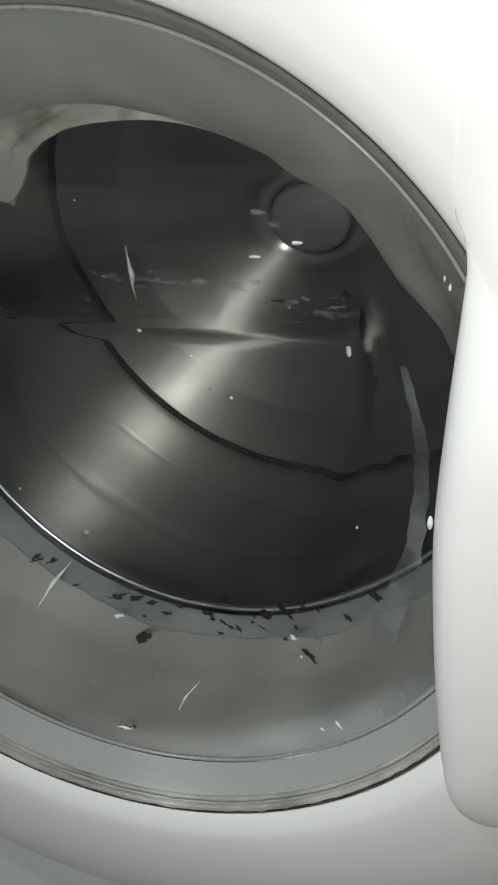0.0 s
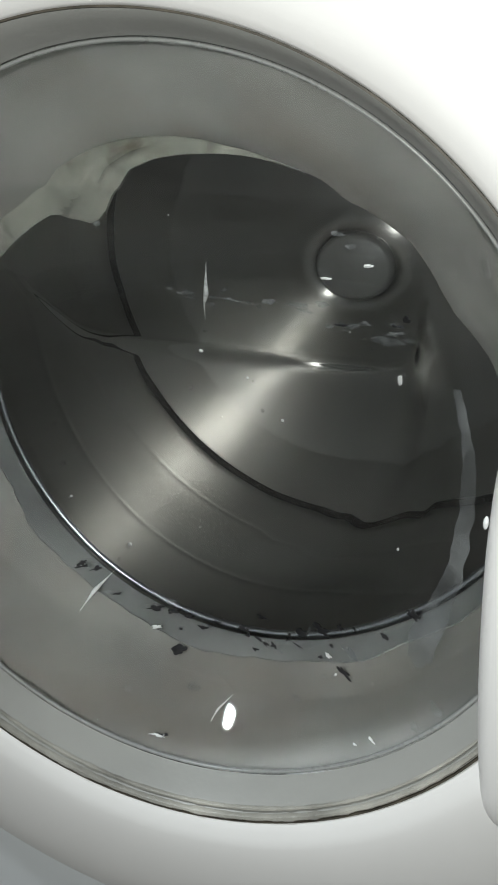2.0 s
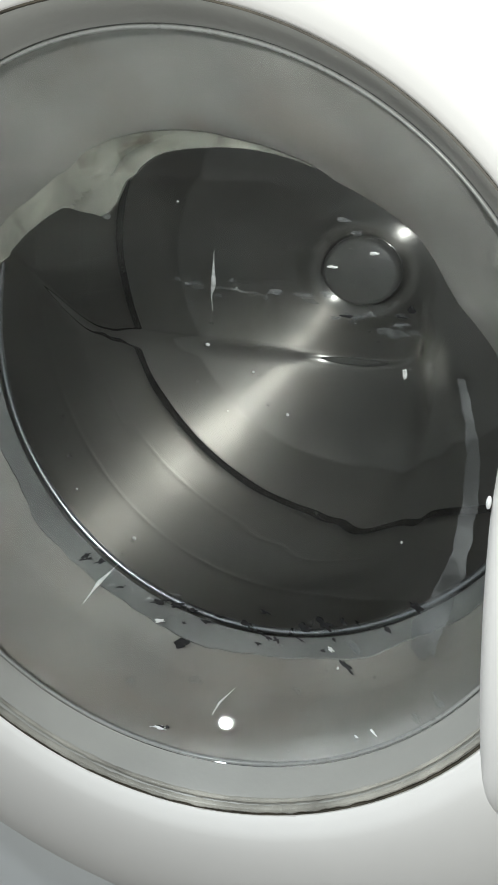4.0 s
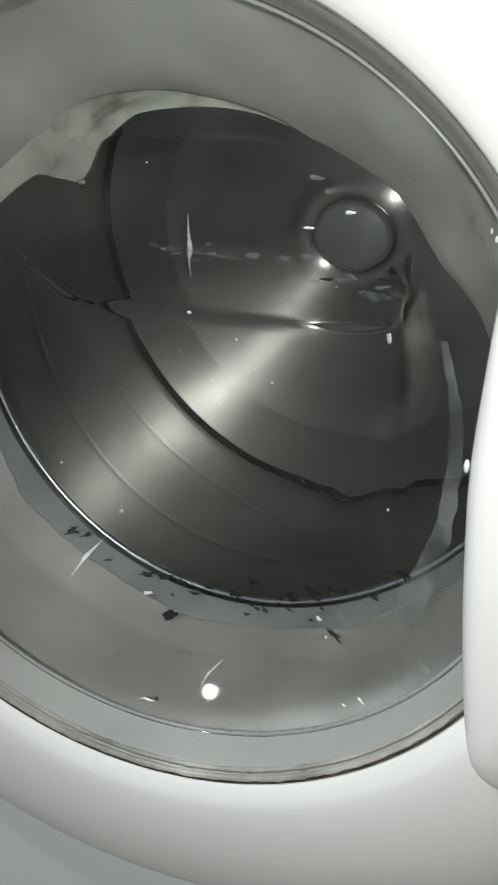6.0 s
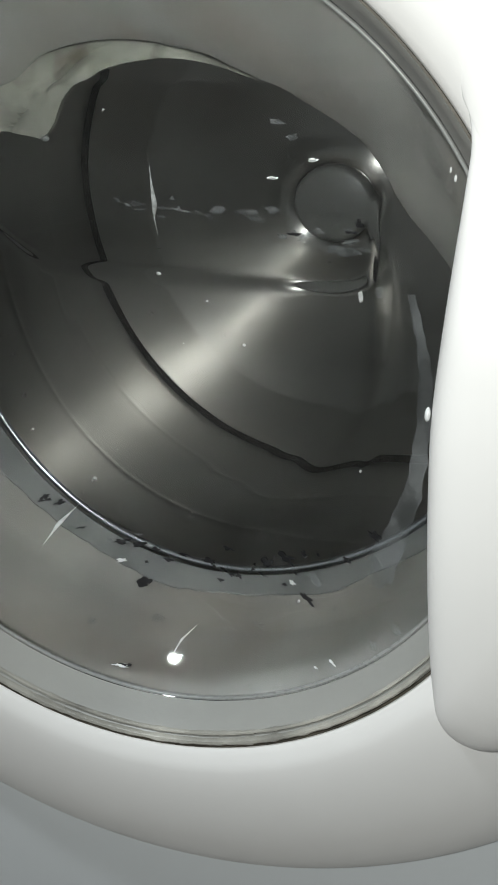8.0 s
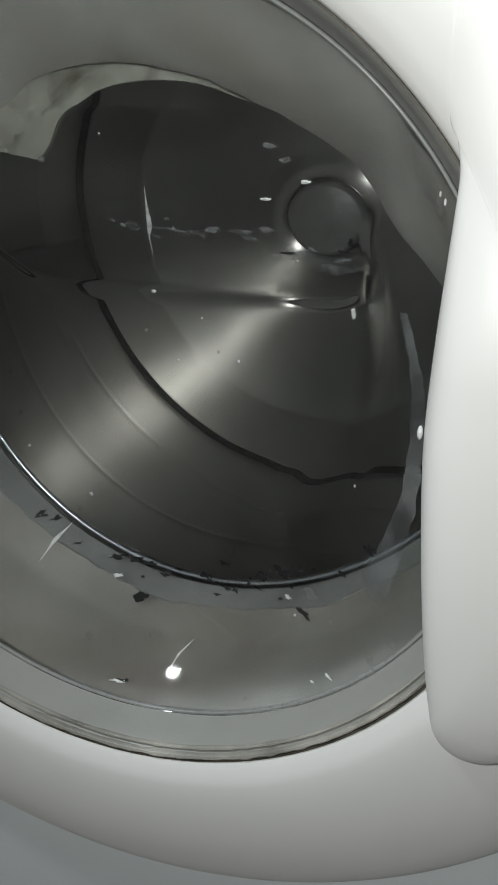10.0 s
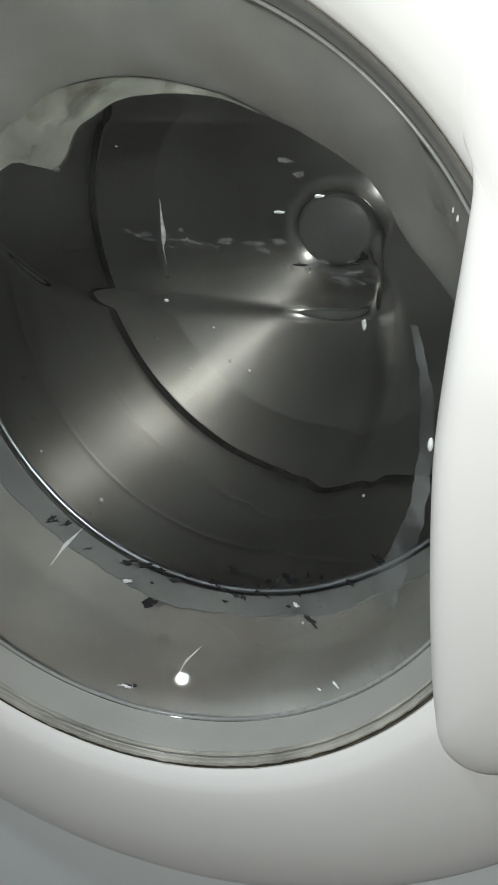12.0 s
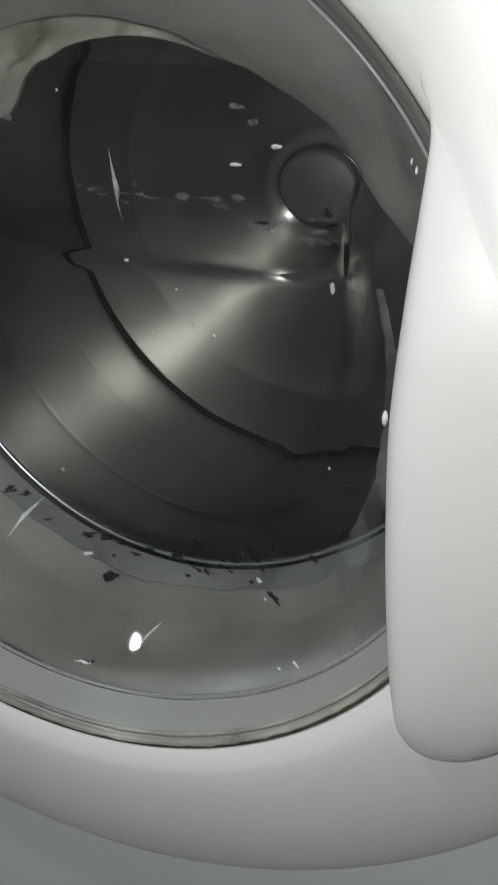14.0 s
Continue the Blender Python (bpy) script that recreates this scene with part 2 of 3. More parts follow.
def front_panel():
    """The front sheet with its round opening, 0.6 m wide and 0.85 m high."""
    bm = bmesh.new()
    n, r = 192, 0.2
    front, back = [], []
    for layer, y in ((front, 0.006), (back, 0.018)):
        for i in range(n):
            a = TAU * (i + 0.5) / n
            c, s = math.cos(a), math.sin(a)
            top = 0.85 - ZC if s > 0 else ZC - 0.06
            k = min(0.298 / max(abs(c), 1e-6), top / max(abs(s), 1e-6))
            layer.append([bm.verts.new((q * c, y, q * s)) for q in (r, r + 0.07, k)])
    for i in range(n):
        j = (i + 1) % n
        for k in (0, 1):
            bm.faces.new((front[i][k], front[i][k + 1], front[j][k + 1], front[j][k]))
            bm.faces.new((back[i][k], back[j][k], back[j][k + 1], back[i][k + 1]))
        bm.faces.new((front[i][0], front[j][0], back[j][0], back[i][0]))
        bm.faces.new((front[i][2], back[i][2], back[j][2], front[j][2]))
    return bm


def door_frame_profile():
    """Section of the white door ring, from the glass edge to the outer edge."""
    pts = [(0.1602, 0.0035), (0.1604, 0.0012), (0.1611, -0.0004), (0.1630, -0.0022), (0.1655, -0.0040), (0.1672, -0.0050), (0.1695, -0.0058), (0.175, -0.0068), (0.182, -0.0074),
           (0.190, -0.0076), (0.198, -0.0074), (0.207, -0.0067), (0.215, -0.0055), (0.2225, -0.0037), (0.2285, -0.0014), (0.2328, 0.0010), (0.2355, 0.0032), (0.2362, 0.0046)]
    return pts + [(0.226, 0.0048), (0.2, 0.0035), (0.17, 0.0045)]


def rounded(points, per=8):
    """A closed smooth curve through a few corner points."""
    n, out = len(points), []
    for i in range(n):
        p0, p1, p2, p3 = (Vector(points[(i + k - 1) % n]) for k in range(4))
        for j in range(per):
            t = j / per
            out.append(0.5 * (2 * p1 + (p2 - p0) * t + (2 * p0 - 5 * p1 + 4 * p2 - p3) * t * t + (3 * p1 - p0 - 3 * p2 + p3) * t ** 3))
    return out


def handle_mesh():
    """The raised oval grip that covers the side of the glass and runs out into the ring at its upper end."""
    bm = bmesh.new()
    outline = rounded([(0.1262, 0.1075), (0.1286, 0.1008), (0.1299, 0.0955), (0.1304, 0.0905), (0.1300, 0.080), (0.1286, 0.050), (0.1278, 0.020), (0.1290, -0.005), (0.1315, -0.035), (0.1345, -0.062), (0.1375, -0.082),
                       (0.1405, -0.0945), (0.1462, -0.1018), (0.1550, -0.1038), (0.1660, -0.099), (0.1790, -0.086), (0.195, -0.064), (0.214, -0.040), (0.2245, -0.010), (0.2265, 0.030),
                       (0.222, 0.080), (0.208, 0.125), (0.183, 0.158), (0.153, 0.170), (0.128, 0.158), (0.126, 0.135)], 6)
    mid = Vector((0.178, 0.020))
    face = door_frame_profile()[1:18]
    face_r, face_y = [p[0] for p in face], [p[1] for p in face]
    levels = [(0.0, 0.006), (0.0, -0.0085), (0.012, -0.0120), (0.035, -0.0152), (0.075, -0.0180), (0.14, -0.0203), (0.24, -0.0220), (0.38, -0.0232), (0.6, -0.0240), (0.85, -0.0243)]
    rings = []
    for inset, y in levels:
        ring = []
        for p in outline:
            q = p.lerp(mid, inset)
            fade = min(1, max(0, (q.y - 0.040) / 0.080))
            fade = fade * fade * (3 - 2 * fade)
            flush = float(np.interp(max(0.1630, math.hypot(q.x, q.y)), face_r, face_y)) - 0.0003
            ring.append(bm.verts.new((q.x, y if y > 0 else y + (flush - y) * fade, q.y)))
        rings.append(ring)
    n = len(outline)
    for p, q in zip(rings, rings[1:]):
        for i in range(n):
            bm.faces.new((p[i], p[(i + 1) % n], q[(i + 1) % n], q[i]))
    bm.faces.new(rings[-1])
    bm.faces.new(list(reversed(rings[0])))
    return bm


BOWL = [(0.0, 0.1170), (0.06, 0.1168), (0.088, 0.1155), (0.100, 0.1115), (0.107, 0.1035), (0.113, 0.0915), (0.122, 0.0770), (0.130, 0.0640),
        (0.138, 0.0500), (0.145, 0.0370), (0.149, 0.0290), (0.1518, 0.0245), (0.1545, 0.0222), (0.1590, 0.0215)]
FINE_R = np.arange(0, 0.1601, 0.0005)
FINE_D = np.convolve(np.pad(np.interp(FINE_R, [p[0] for p in BOWL], [p[1] for p in BOWL]), 18, "edge"), np.hanning(39)[1:-1] / np.hanning(39).sum(), "valid")


def round_depth(r, z):
    """The bowl without its flat; its end is narrower across than it is high."""
    w = min(1, max(0, (0.142 - r) / 0.035))
    w = w * w * (3 - 2 * w)
    x = math.sqrt(max(0, r * r - z * z)) * (1 + 0.16 * w)
    return float(np.interp(math.hypot(x, z), FINE_R, FINE_D))


def bowl_depth(r, z):
    """Depth of the glass at a radius and a height over the axis: a round bowl with a slanting flat at its top."""
    d = round_depth(r, z)
    slant = 0.1125 - 1.02 * (z - 0.0210)
    return -smooth_min(-smooth_min(d, slant, 0.004), -0.0215, 0.004)


def bowl_back(r, z):
    """Depth of the drum side of the glass; the flat is a wedge that thins towards its top."""
    d = round_depth(r, z) + 0.0045
    slant = 0.1205 - 1.105 * (z - 0.0210)
    return -smooth_min(-smooth_min(d, slant, 0.007), -bowl_depth(r, z) - 0.0028, 0.002)


def glass_bowl():
    """The two faces of the glass."""
    bm = bmesh.new()
    n = 480
    radii = [0.001 + 0.001 * i for i in range(158)]
    layers = []
    for depth in (bowl_depth, bowl_back):
        rings = [[bm.verts.new((r * math.cos(TAU * i / n), depth(r, r * math.sin(TAU * i / n)), r * math.sin(TAU * i / n))) for i in range(n)] for r in radii]
        for p, q in zip(rings, rings[1:]):
            for i in range(n):
                bm.faces.new((p[i], p[(i + 1) % n], q[(i + 1) % n], q[i]))
        bm.faces.new(rings[0])
        layers.append(rings)
    a, b = layers[0][-1], layers[1][-1]
    for i in range(n):
        bm.faces.new((a[i], a[(i + 1) % n], b[(i + 1) % n], b[i]))
    return bm


LIP_ANGLE = [-30, -6, 4, 11, 17, 22, 28, 34, 45, 60, 75, 88, 96, 107, 118, 130, 140, 150, 165, 200]
LIP_RADIUS = [0.1520, 0.1500, 0.1340, 0.1280, 0.1257, 0.1222, 0.1183, 0.1166, 0.1178, 0.1148, 0.1150, 0.1175, 0.1205, 0.1248, 0.1290, 0.1325, 0.1350, 0.1420, 0.1515, 0.1520]
FOLD_LOW = [(0.1670, 0.0270), (0.1655, 0.045), (0.1640, 0.065), (0.1628, 0.080), (0.1625, 0.0835), (0.1620, 0.0850), (0.1614, 0.0880), (0.1610, 0.0895), (0.1585, 0.0960), (0.1555, 0.1060), (0.1530, 0.1140), (0.1520, 0.1160)]
FOLD_HIGH = [(0.1600, 0.0270), (0.1570, 0.033), (0.1520, 0.040), (0.1460, 0.048), (0.1445, 0.050), (0.1425, 0.0525), (0.140, 0.056), (0.136, 0.061), (0.130, 0.069), (0.122, 0.080), (0.1165, 0.088), (0.1150, 0.0915)]


def gasket_mesh():
    """A soft fold from the door opening in to a lip that is narrower in its upper part."""
    bm = bmesh.new()
    n, rings = 240, []
    for i in range(n):
        deg = 360 * i / n
        d = deg if deg < 270 else deg - 360
        rl = float(np.interp(d, LIP_ANGLE, LIP_RADIUS))
        w = min(1, max(0, (0.1520 - rl) / 0.037))
        wav = 0.0008 * noise.noise((3 * math.cos(radians(d)), 3 * math.sin(radians(d)), 1.3))
        prof = [(0.1725 - 0.007 * w, 0.028)]
        prof += [(a0 + (a1 - a0) * w + wav, b0 + (b1 - b0) * w) for (a0, b0), (a1, b1) in zip(FOLD_LOW, FOLD_HIGH)]
        rl, yl = prof[-1]
        prof += [(rl + 0.0006, yl + 0.0018), (rl + 0.004, yl + 0.0026), (0.163 - 0.006 * w, yl + 0.002), (0.174, yl - 0.004), (0.178, 0.06)]
        a = radians(deg)
        rings.append([bm.verts.new((r * math.cos(a), y, r * math.sin(a))) for r, y in prof])
    m = len(rings[0])
    for i in range(n):
        p, q = rings[i], rings[(i + 1) % n]
        for k in range(m):
            bm.faces.new((p[k], p[(k + 1) % m], q[(k + 1) % m], q[k]))
    return bm


def lip_shade_mesh():
    """A dark strip, painted shade, along the inner lip of the gasket's lower half, tapering out at both ends."""
    bm = bmesh.new()
    n, rows = 150, []
    for i in range(n + 1):
        d = 172 + 190 * i / n
        fade = min(1, min(i, n - i) / 22)
        wav = 0.0015 * noise.noise((4 * math.cos(radians(d)), 4 * math.sin(radians(d)), 5.1)) + 0.0006 * noise.noise((19 * math.cos(radians(d)), 19 * math.sin(radians(d)), 2.2))
        start = 0.1150 - (0.0120 + 2.2 * wav) * fade
        row = []
        for k in range(7):
            y = start + (0.1168 - start) * k / 6
            r = float(np.interp(y, [p[1] for p in FOLD_LOW[7:]], [p[0] for p in FOLD_LOW[7:]])) - 0.0009
            row.append((r, y))
        row += [(r + 0.0007, y) for r, y in reversed(row)]
        rows.append([bm.verts.new((r * math.cos(radians(d)), y, r * math.sin(radians(d)))) for r, y in row])
    for p, q in zip(rows, rows[1:]):
        for k in range(14):
            bm.faces.new((p[k], p[(k + 1) % 14], q[(k + 1) % 14], q[k]))
    bm.faces.new(rows[0])
    bm.faces.new(list(reversed(rows[-1])))
    return bm


def flap_mesh():
    """The loose inner edge of the gasket: a thin folded band that ends in a hanging tab."""
    bm = bmesh.new()
    ang = [62, 73, 84, 96, 106, 112, 118, 123, 126, 129, 132, 136, 145, 152, 160]
    inner = [0.1146, 0.1130, 0.1130, 0.1134, 0.1146, 0.1138, 0.1105, 0.1045, 0.1032, 0.1042, 0.1110, 0.1205, 0.1270, 0.1320, 0.1420]
    rows = []
    for i in range(99):
        d = 62 + i
        ri, a = float(np.interp(d, ang, inner)), radians(d)
        ro = max(ri + 0.004, float(np.interp(d, LIP_ANGLE, LIP_RADIUS)) + 0.005)
        row = []
        for k in range(13):
            f = k / 12
            r = ri + (ro - ri) * f
            fold = math.exp(-((r - 0.1195 + 0.00016 * (d - 120)) / 0.0016) ** 2) * min(1, max(0, (d - 100) / 12)) * (1 if d < 150 else 0.3)
            y = 0.1000 + 0.004 * f + 0.0032 * fold + 0.002 * noise.noise((60 * r, d * 0.10, 0.4)) + 0.0008 * noise.noise((240 * r, d * 0.2, 3.4))
            row.append((r * math.cos(a), y, r * math.sin(a)))
        rows.append(row)
    sheets = [[[bm.verts.new((x, y + o, z)) for x, y, z in row] for row in rows] for o in (0, 0.0022)]
    for sh in sheets:
        for p, q in zip(sh, sh[1:]):
            for k in range(12):
                bm.faces.new((p[k], p[k + 1], q[k + 1], q[k]))
    f, g = sheets
    for k in range(12):
        bm.faces.new((f[0][k], g[0][k], g[0][k + 1], f[0][k + 1]))
        bm.faces.new((f[-1][k], f[-1][k + 1], g[-1][k + 1], g[-1][k]))
    for i in range(98):
        bm.faces.new((f[i][0], f[i + 1][0], g[i + 1][0], g[i][0]))
        bm.faces.new((f[i][12], g[i][12], g[i + 1][12], f[i + 1][12]))
    return bm


def grime_mesh(r0, y0, size, a0, a1):
    """An uneven bead of limescale along the ring, thickest at its lowest point."""
    bm = bmesh.new()
    n, rings = 300, []
    for i in range(n + 1):
        a = a0 + (a1 - a0) * i / n
        c, s = math.cos(a), math.sin(a)
        w = size * (0.45 + 0.55 * math.sin(math.pi * i / n)) * (1 + 0.35 * noise.noise((30 * c, 30 * s, size * 900)) + 0.1 * noise.noise((70 * c, 70 * s, 0.7)))
        rings.append([bm.verts.new(((r0 + w * math.cos(TAU * k / 8)) * c, y0 + w * 1.2 * math.sin(TAU * k / 8), (r0 + w * math.cos(TAU * k / 8)) * s)) for k in range(8)])
    for p, q in zip(rings, rings[1:]):
        for k in range(8):
            bm.faces.new((p[k], p[(k + 1) % 8], q[(k + 1) % 8], q[k]))
    bm.faces.new(rings[0])
    bm.faces.new(list(reversed(rings[-1])))
    return bm


def washing_machine():
    machine = thing("washing_machine", "white front-loading washing machine with its round door shut, drum spinning", "washing machine", (0, MY, 0))
    part("front_panel", front_panel(), ENAMEL, machine, "white enamelled front sheet", AT)
    cab = bmesh.new()
    for b in ((-0.298, -0.29, -0.282, 0.28, 0.02, 0.85), (0.29, 0.298, -0.282, 0.28, 0.02, 0.85), (-0.29, 0.29, 0.272, 0.28, 0.02, 0.85),
              (-0.29, 0.29, -0.282, 0.272, 0.842, 0.85), (-0.29, 0.29, -0.282, 0.272, 0.02, 0.03)):
        piece = box(*b)
        me = bpy.data.meshes.new("tmp")
        piece.to_mesh(me)
        piece.free()
        cab.from_mesh(me)
        bpy.data.meshes.remove(me)
    part("cabinet", cab, ENAMEL, machine, "white sheet steel cabinet", smooth=False)
    for sx in (-0.25, 0.25):
        for sy in (-0.23, 0.23):
            part("foot", box(sx - 0.02, sx + 0.02, sy - 0.02, sy + 0.02, 0, 0.02, 0.003), DARK, machine, "black rubber foot")

    door = new("door")
    door.parent, door.location = machine, AT
    part("door_frame", lathe(door_frame_profile(), 256), WHITE, door, "white plastic door ring")
    part("handle", handle_mesh(), WHITE, door, "raised white plastic door grip")
    # grey wall between the white ring and the glass
    part("inner_ring", lathe([(0.1597, 0.0010), (0.1586, 0.0030), (0.1570, 0.0080), (0.1552, 0.0150), (0.1536, 0.0208), (0.1600, 0.0212), (0.1625, 0.0050)], 256),
         GREY_PLASTIC, door, "smoky grey plastic ring round the glass")
    for r0, y0, size, lo, hi in ((0.1584, 0.0014, 0.0014, 188, 352), (0.1570, 0.0048, 0.0009, 196, 344)):
        part("grime_bead", grime_mesh(r0, y0, size, radians(lo), radians(hi)), GRIME, door, "cream and brown limescale along the joint of the ring")
    line = [(0.1603, 0.0000), (0.1597, 0.0000), (0.1596, 0.0016), (0.1603, 0.0016)]
    part("joint_line", lathe(line, 240), JOINT, door, "thin dark joint round the ring")
    # near-black ring that paints the shadow behind the door's outer edge
    part("door_gap", lathe([(0.2360, 0.0047), (0.2374, 0.0058), (0.229, 0.0058), (0.229, 0.0050)], 240), DARK, door, "dark ring painted as the shadow gap between door and front")
    glass = part("glass_bowl", glass_bowl(), GLASS, door, "clear thick glass bowl with soap smears and a slanting flat top")
    glass.visible_shadow = False
    part("glass_bead", lathe([(0.1526 + 0.0007 * math.cos(TAU * k / 16), 0.0216 + 0.0010 * math.sin(TAU * k / 16)) for k in range(16)], 256), BEAD, door, "rounded bead at the rim of the glass")

    # rubber gasket behind the glass, with its loose pale flap
    part("gasket", gasket_mesh(), RUBBER, machine, "grey rubber door gasket, its upper fold pulled in", AT)
    # strip added over the gasket to darken its lower lip like shade
    part("gasket_lip_shade", lip_shade_mesh(), SHADED_RUBBER, machine, "dark strip for the shade along the gasket's inner lip", AT)
    part("gasket_flap", flap_mesh(), PALE_RUBBER, machine, "pale wet rubber flap hanging from the gasket", AT)

    # drum: cylinder, dished back, hub cap
    drum = new("drum")
    drum.parent, drum.location = machine, AT
    shell = [(0.1520, 0.1235), (0.156, 0.1225), (0.165, 0.1245), (0.205, 0.130), (0.215, 0.136), (0.2245, 0.150), (0.2268, 0.17), (0.2268, 0.26), (0.2268, 0.2690), (0.2261, 0.2712), (0.2268, 0.2734),
             (0.2268, 0.28), (0.2268, 0.33), (0.2268, 0.3362), (0.2264, 0.338), (0.2268, 0.3398), (0.2268, 0.345), (0.2268, 0.394), (0.2261, 0.398)]
    part("drum_shell", lathe(shell + [(r + 0.0025, y) for r, y in reversed(shell)], 192), STEEL, drum, "brushed stainless steel drum wall")
    part("drum_rim", lathe([(0.1506 + 0.0020 * math.cos(TAU * k / 16), 0.1215 + 0.0020 * math.sin(TAU * k / 16)) for k in range(16)], 192), RIM, drum, "rolled bright steel rim of the drum's mouth")
    part("drum_seam", lathe([(0.2260, 0.3965), (0.2260, 0.406), (0.2196, 0.406), (0.2196, 0.4015)], 192), SEAM, drum, "dark groove where the drum's back joins its wall")
    back = [(0.2205, 0.3990), (0.2190, 0.3974), (0.2160, 0.3972), (0.200, 0.3972), (0.1678, 0.3974), (0.1655, 0.3967), (0.1632, 0.3974), (0.120, 0.3976), (0.060, 0.3978),
            (0.054, 0.3974), (0.048, 0.3960), (0.043, 0.3955), (0.0350, 0.3964), (0.0334, 0.3976), (0.0330, 0.4000), (0.0005, 0.4000)]
    part("drum_back", lathe(back + [(r, y + 0.004) for r, y in reversed(back)], 192), STEEL, drum, "brushed stainless steel drum back with pressed rings")
    part("hub_cap", lathe([(0.0005, 0.3880), (0.0275, 0.3884), (0.0306, 0.3896), (0.0322, 0.3925), (0.0322, 0.4010), (0.0005, 0.4010)], 96), HUB, drum, "round grey hub cap")
    return machine, drum, door


# ---------------------------------------------------------------- dirt and water on the glass
DARK_FLAKES = [(-0.0135, -0.1273, 0.0066, 0.0048), (-0.0326, -0.1148, 0.0092, 0.0027), (-0.0225, -0.1161, 0.0076, 0.0030), (-0.0142, -0.1178, 0.0060, 0.0024),
               (-0.0052, -0.1204, 0.0048, 0.0018), (0.0179, -0.1176, 0.0064, 0.0029), (0.0309, -0.1183, 0.0040, 0.0017), (0.0495, -0.1086, 0.0071, 0.0045),
               (0.0598, -0.1027, 0.0111, 0.0039), (0.0687, -0.0970, 0.0041, 0.0022), (0.0481, -0.1127, 0.0051, 0.0014), (0.0663, -0.1047, 0.0038, 0.0014),
               (0.0912, -0.0871, 0.0052, 0.0021), (0.1032, -0.0713, 0.0076, 0.0036), (0.0750, -0.1089, 0.0107, 0.0027), (0.0864, 0.0560, 0.0036, 0.0045),
               (0.0590, 0.0497, 0.0056, 0.0014), (0.0818, 0.0522, 0.0059, 0.0016)]
WHITE_FLAKES = [(-0.0088, -0.1492, 0.0095, 0.0022), (0.0771, -0.1020, 0.0160, 0.0037), (0.0654, -0.1084, 0.0044, 0.0022), (0.0941, -0.1165, 0.0050, 0.0013),
                (0.0871, -0.1217, 0.0025, 0.0010), (0.0812, 0.0178, 0.0031, 0.0056), (0.0580, 0.0745, 0.0043, 0.0013), (0.0745, 0.0818, 0.0045, 0.0020),
                (0.0657, 0.0947, 0.0051, 0.0031), (0.0695, 0.0897, 0.0048, 0.0028), (-0.0289, -0.1210, 0.0061, 0.0024)]
FILMS = [(-0.0002, -0.1362, 0.0076, 0.0058), (-0.0311, -0.1386, 0.0059, 0.0041), (0.1108, -0.1018, 0.0063, 0.0039),
         (0.0772, 0.0420, 0.0146, 0.0085), (0.0419, 0.0588, 0.0098, 0.0045), (0.0305, 0.0599, 0.0063, 0.0030), (0.0529, 0.0606, 0.0081, 0.0055),
         (-0.0055, 0.0574, 0.0052, 0.0024), (0.0538, -0.1257, 0.0066, 0.0033), (0.1191, -0.0913, 0.0094, 0.0038)]
DROPS = [(0.0139, -0.0085, 0.0025), (0.0238, -0.0129, 0.0022), (-0.0245, -0.0012, 0.0026), (-0.0291, -0.0502, 0.0018), (0.0052, 0.0074, 0.0017), (0.0088, 0.0064, 0.0017),
         (0.0839, -0.0183, 0.0018), (0.0907, -0.0535, 0.0021), (0.0421, -0.0643, 0.0017), (0.0661, 0.0827, 0.0010), (0.0612, 0.0450, 0.0014), (0.0672, 0.0417, 0.0017),
         (0.0702, 0.0358, 0.0017), (-0.0557, -0.0904, 0.0031), (-0.0575, -0.0944, 0.0022), (0.0657, -0.1147, 0.0024), (0.0704, -0.1122, 0.0021), (0.0896, -0.1047, 0.0021),
         (-0.0083, 0.0362, 0.0024), (-0.0176, 0.0203, 0.0033), (-0.0939, -0.0228, 0.0025), (-0.0895, -0.0440, 0.0028), (-0.0846, -0.0614, 0.0019), (-0.0399, -0.1470, 0.0018),
         (0.0569, -0.1395, 0.0016), (0.0042, 0.0972, 0.0011), (0.0804, 0.0594, 0.0013), (0.0115, -0.0336, 0.0011), (-0.0084, -0.0155, 0.0011), (0.0837, 0.0210, 0.0020)]
# runs of water; their bright reflection is painted with a white material
STREAKS = [[(0.0103, 0.0773, 0.0013), (0.0064, 0.0687, 0.0022), (0.0031, 0.0607, 0.0034), (-0.0010, 0.0535, 0.0015), (-0.0044, 0.0444, 0.0013)],
           [(-0.0673, -0.1119, 0.0012), (-0.0636, -0.1047, 0.0028), (-0.0576, -0.0985, 0.0012)],
           [(0.0145, -0.1427, 0.0026), (0.0159, -0.1397, 0.0020), (0.0213, -0.1348, 0.0011)]]


def on_glass(x, z, lift=0.0):
    return Vector((x, bowl_depth(math.hypot(x, z), z) - lift, z))


def glass_frame(x, z):
    """The place on the glass with two directions along it and its normal towards the room."""
    p, e = on_glass(x, z), 0.002
    u = (on_glass(x + e, z) - on_glass(x - e, z)).normalized()
    v = on_glass(x, z + e) - on_glass(x, z - e)
    v = (v - u * v.dot(u)).normalized()
    nrm = u.cross(v)
    return p, u, v, nrm if nrm.y < 0 else -nrm


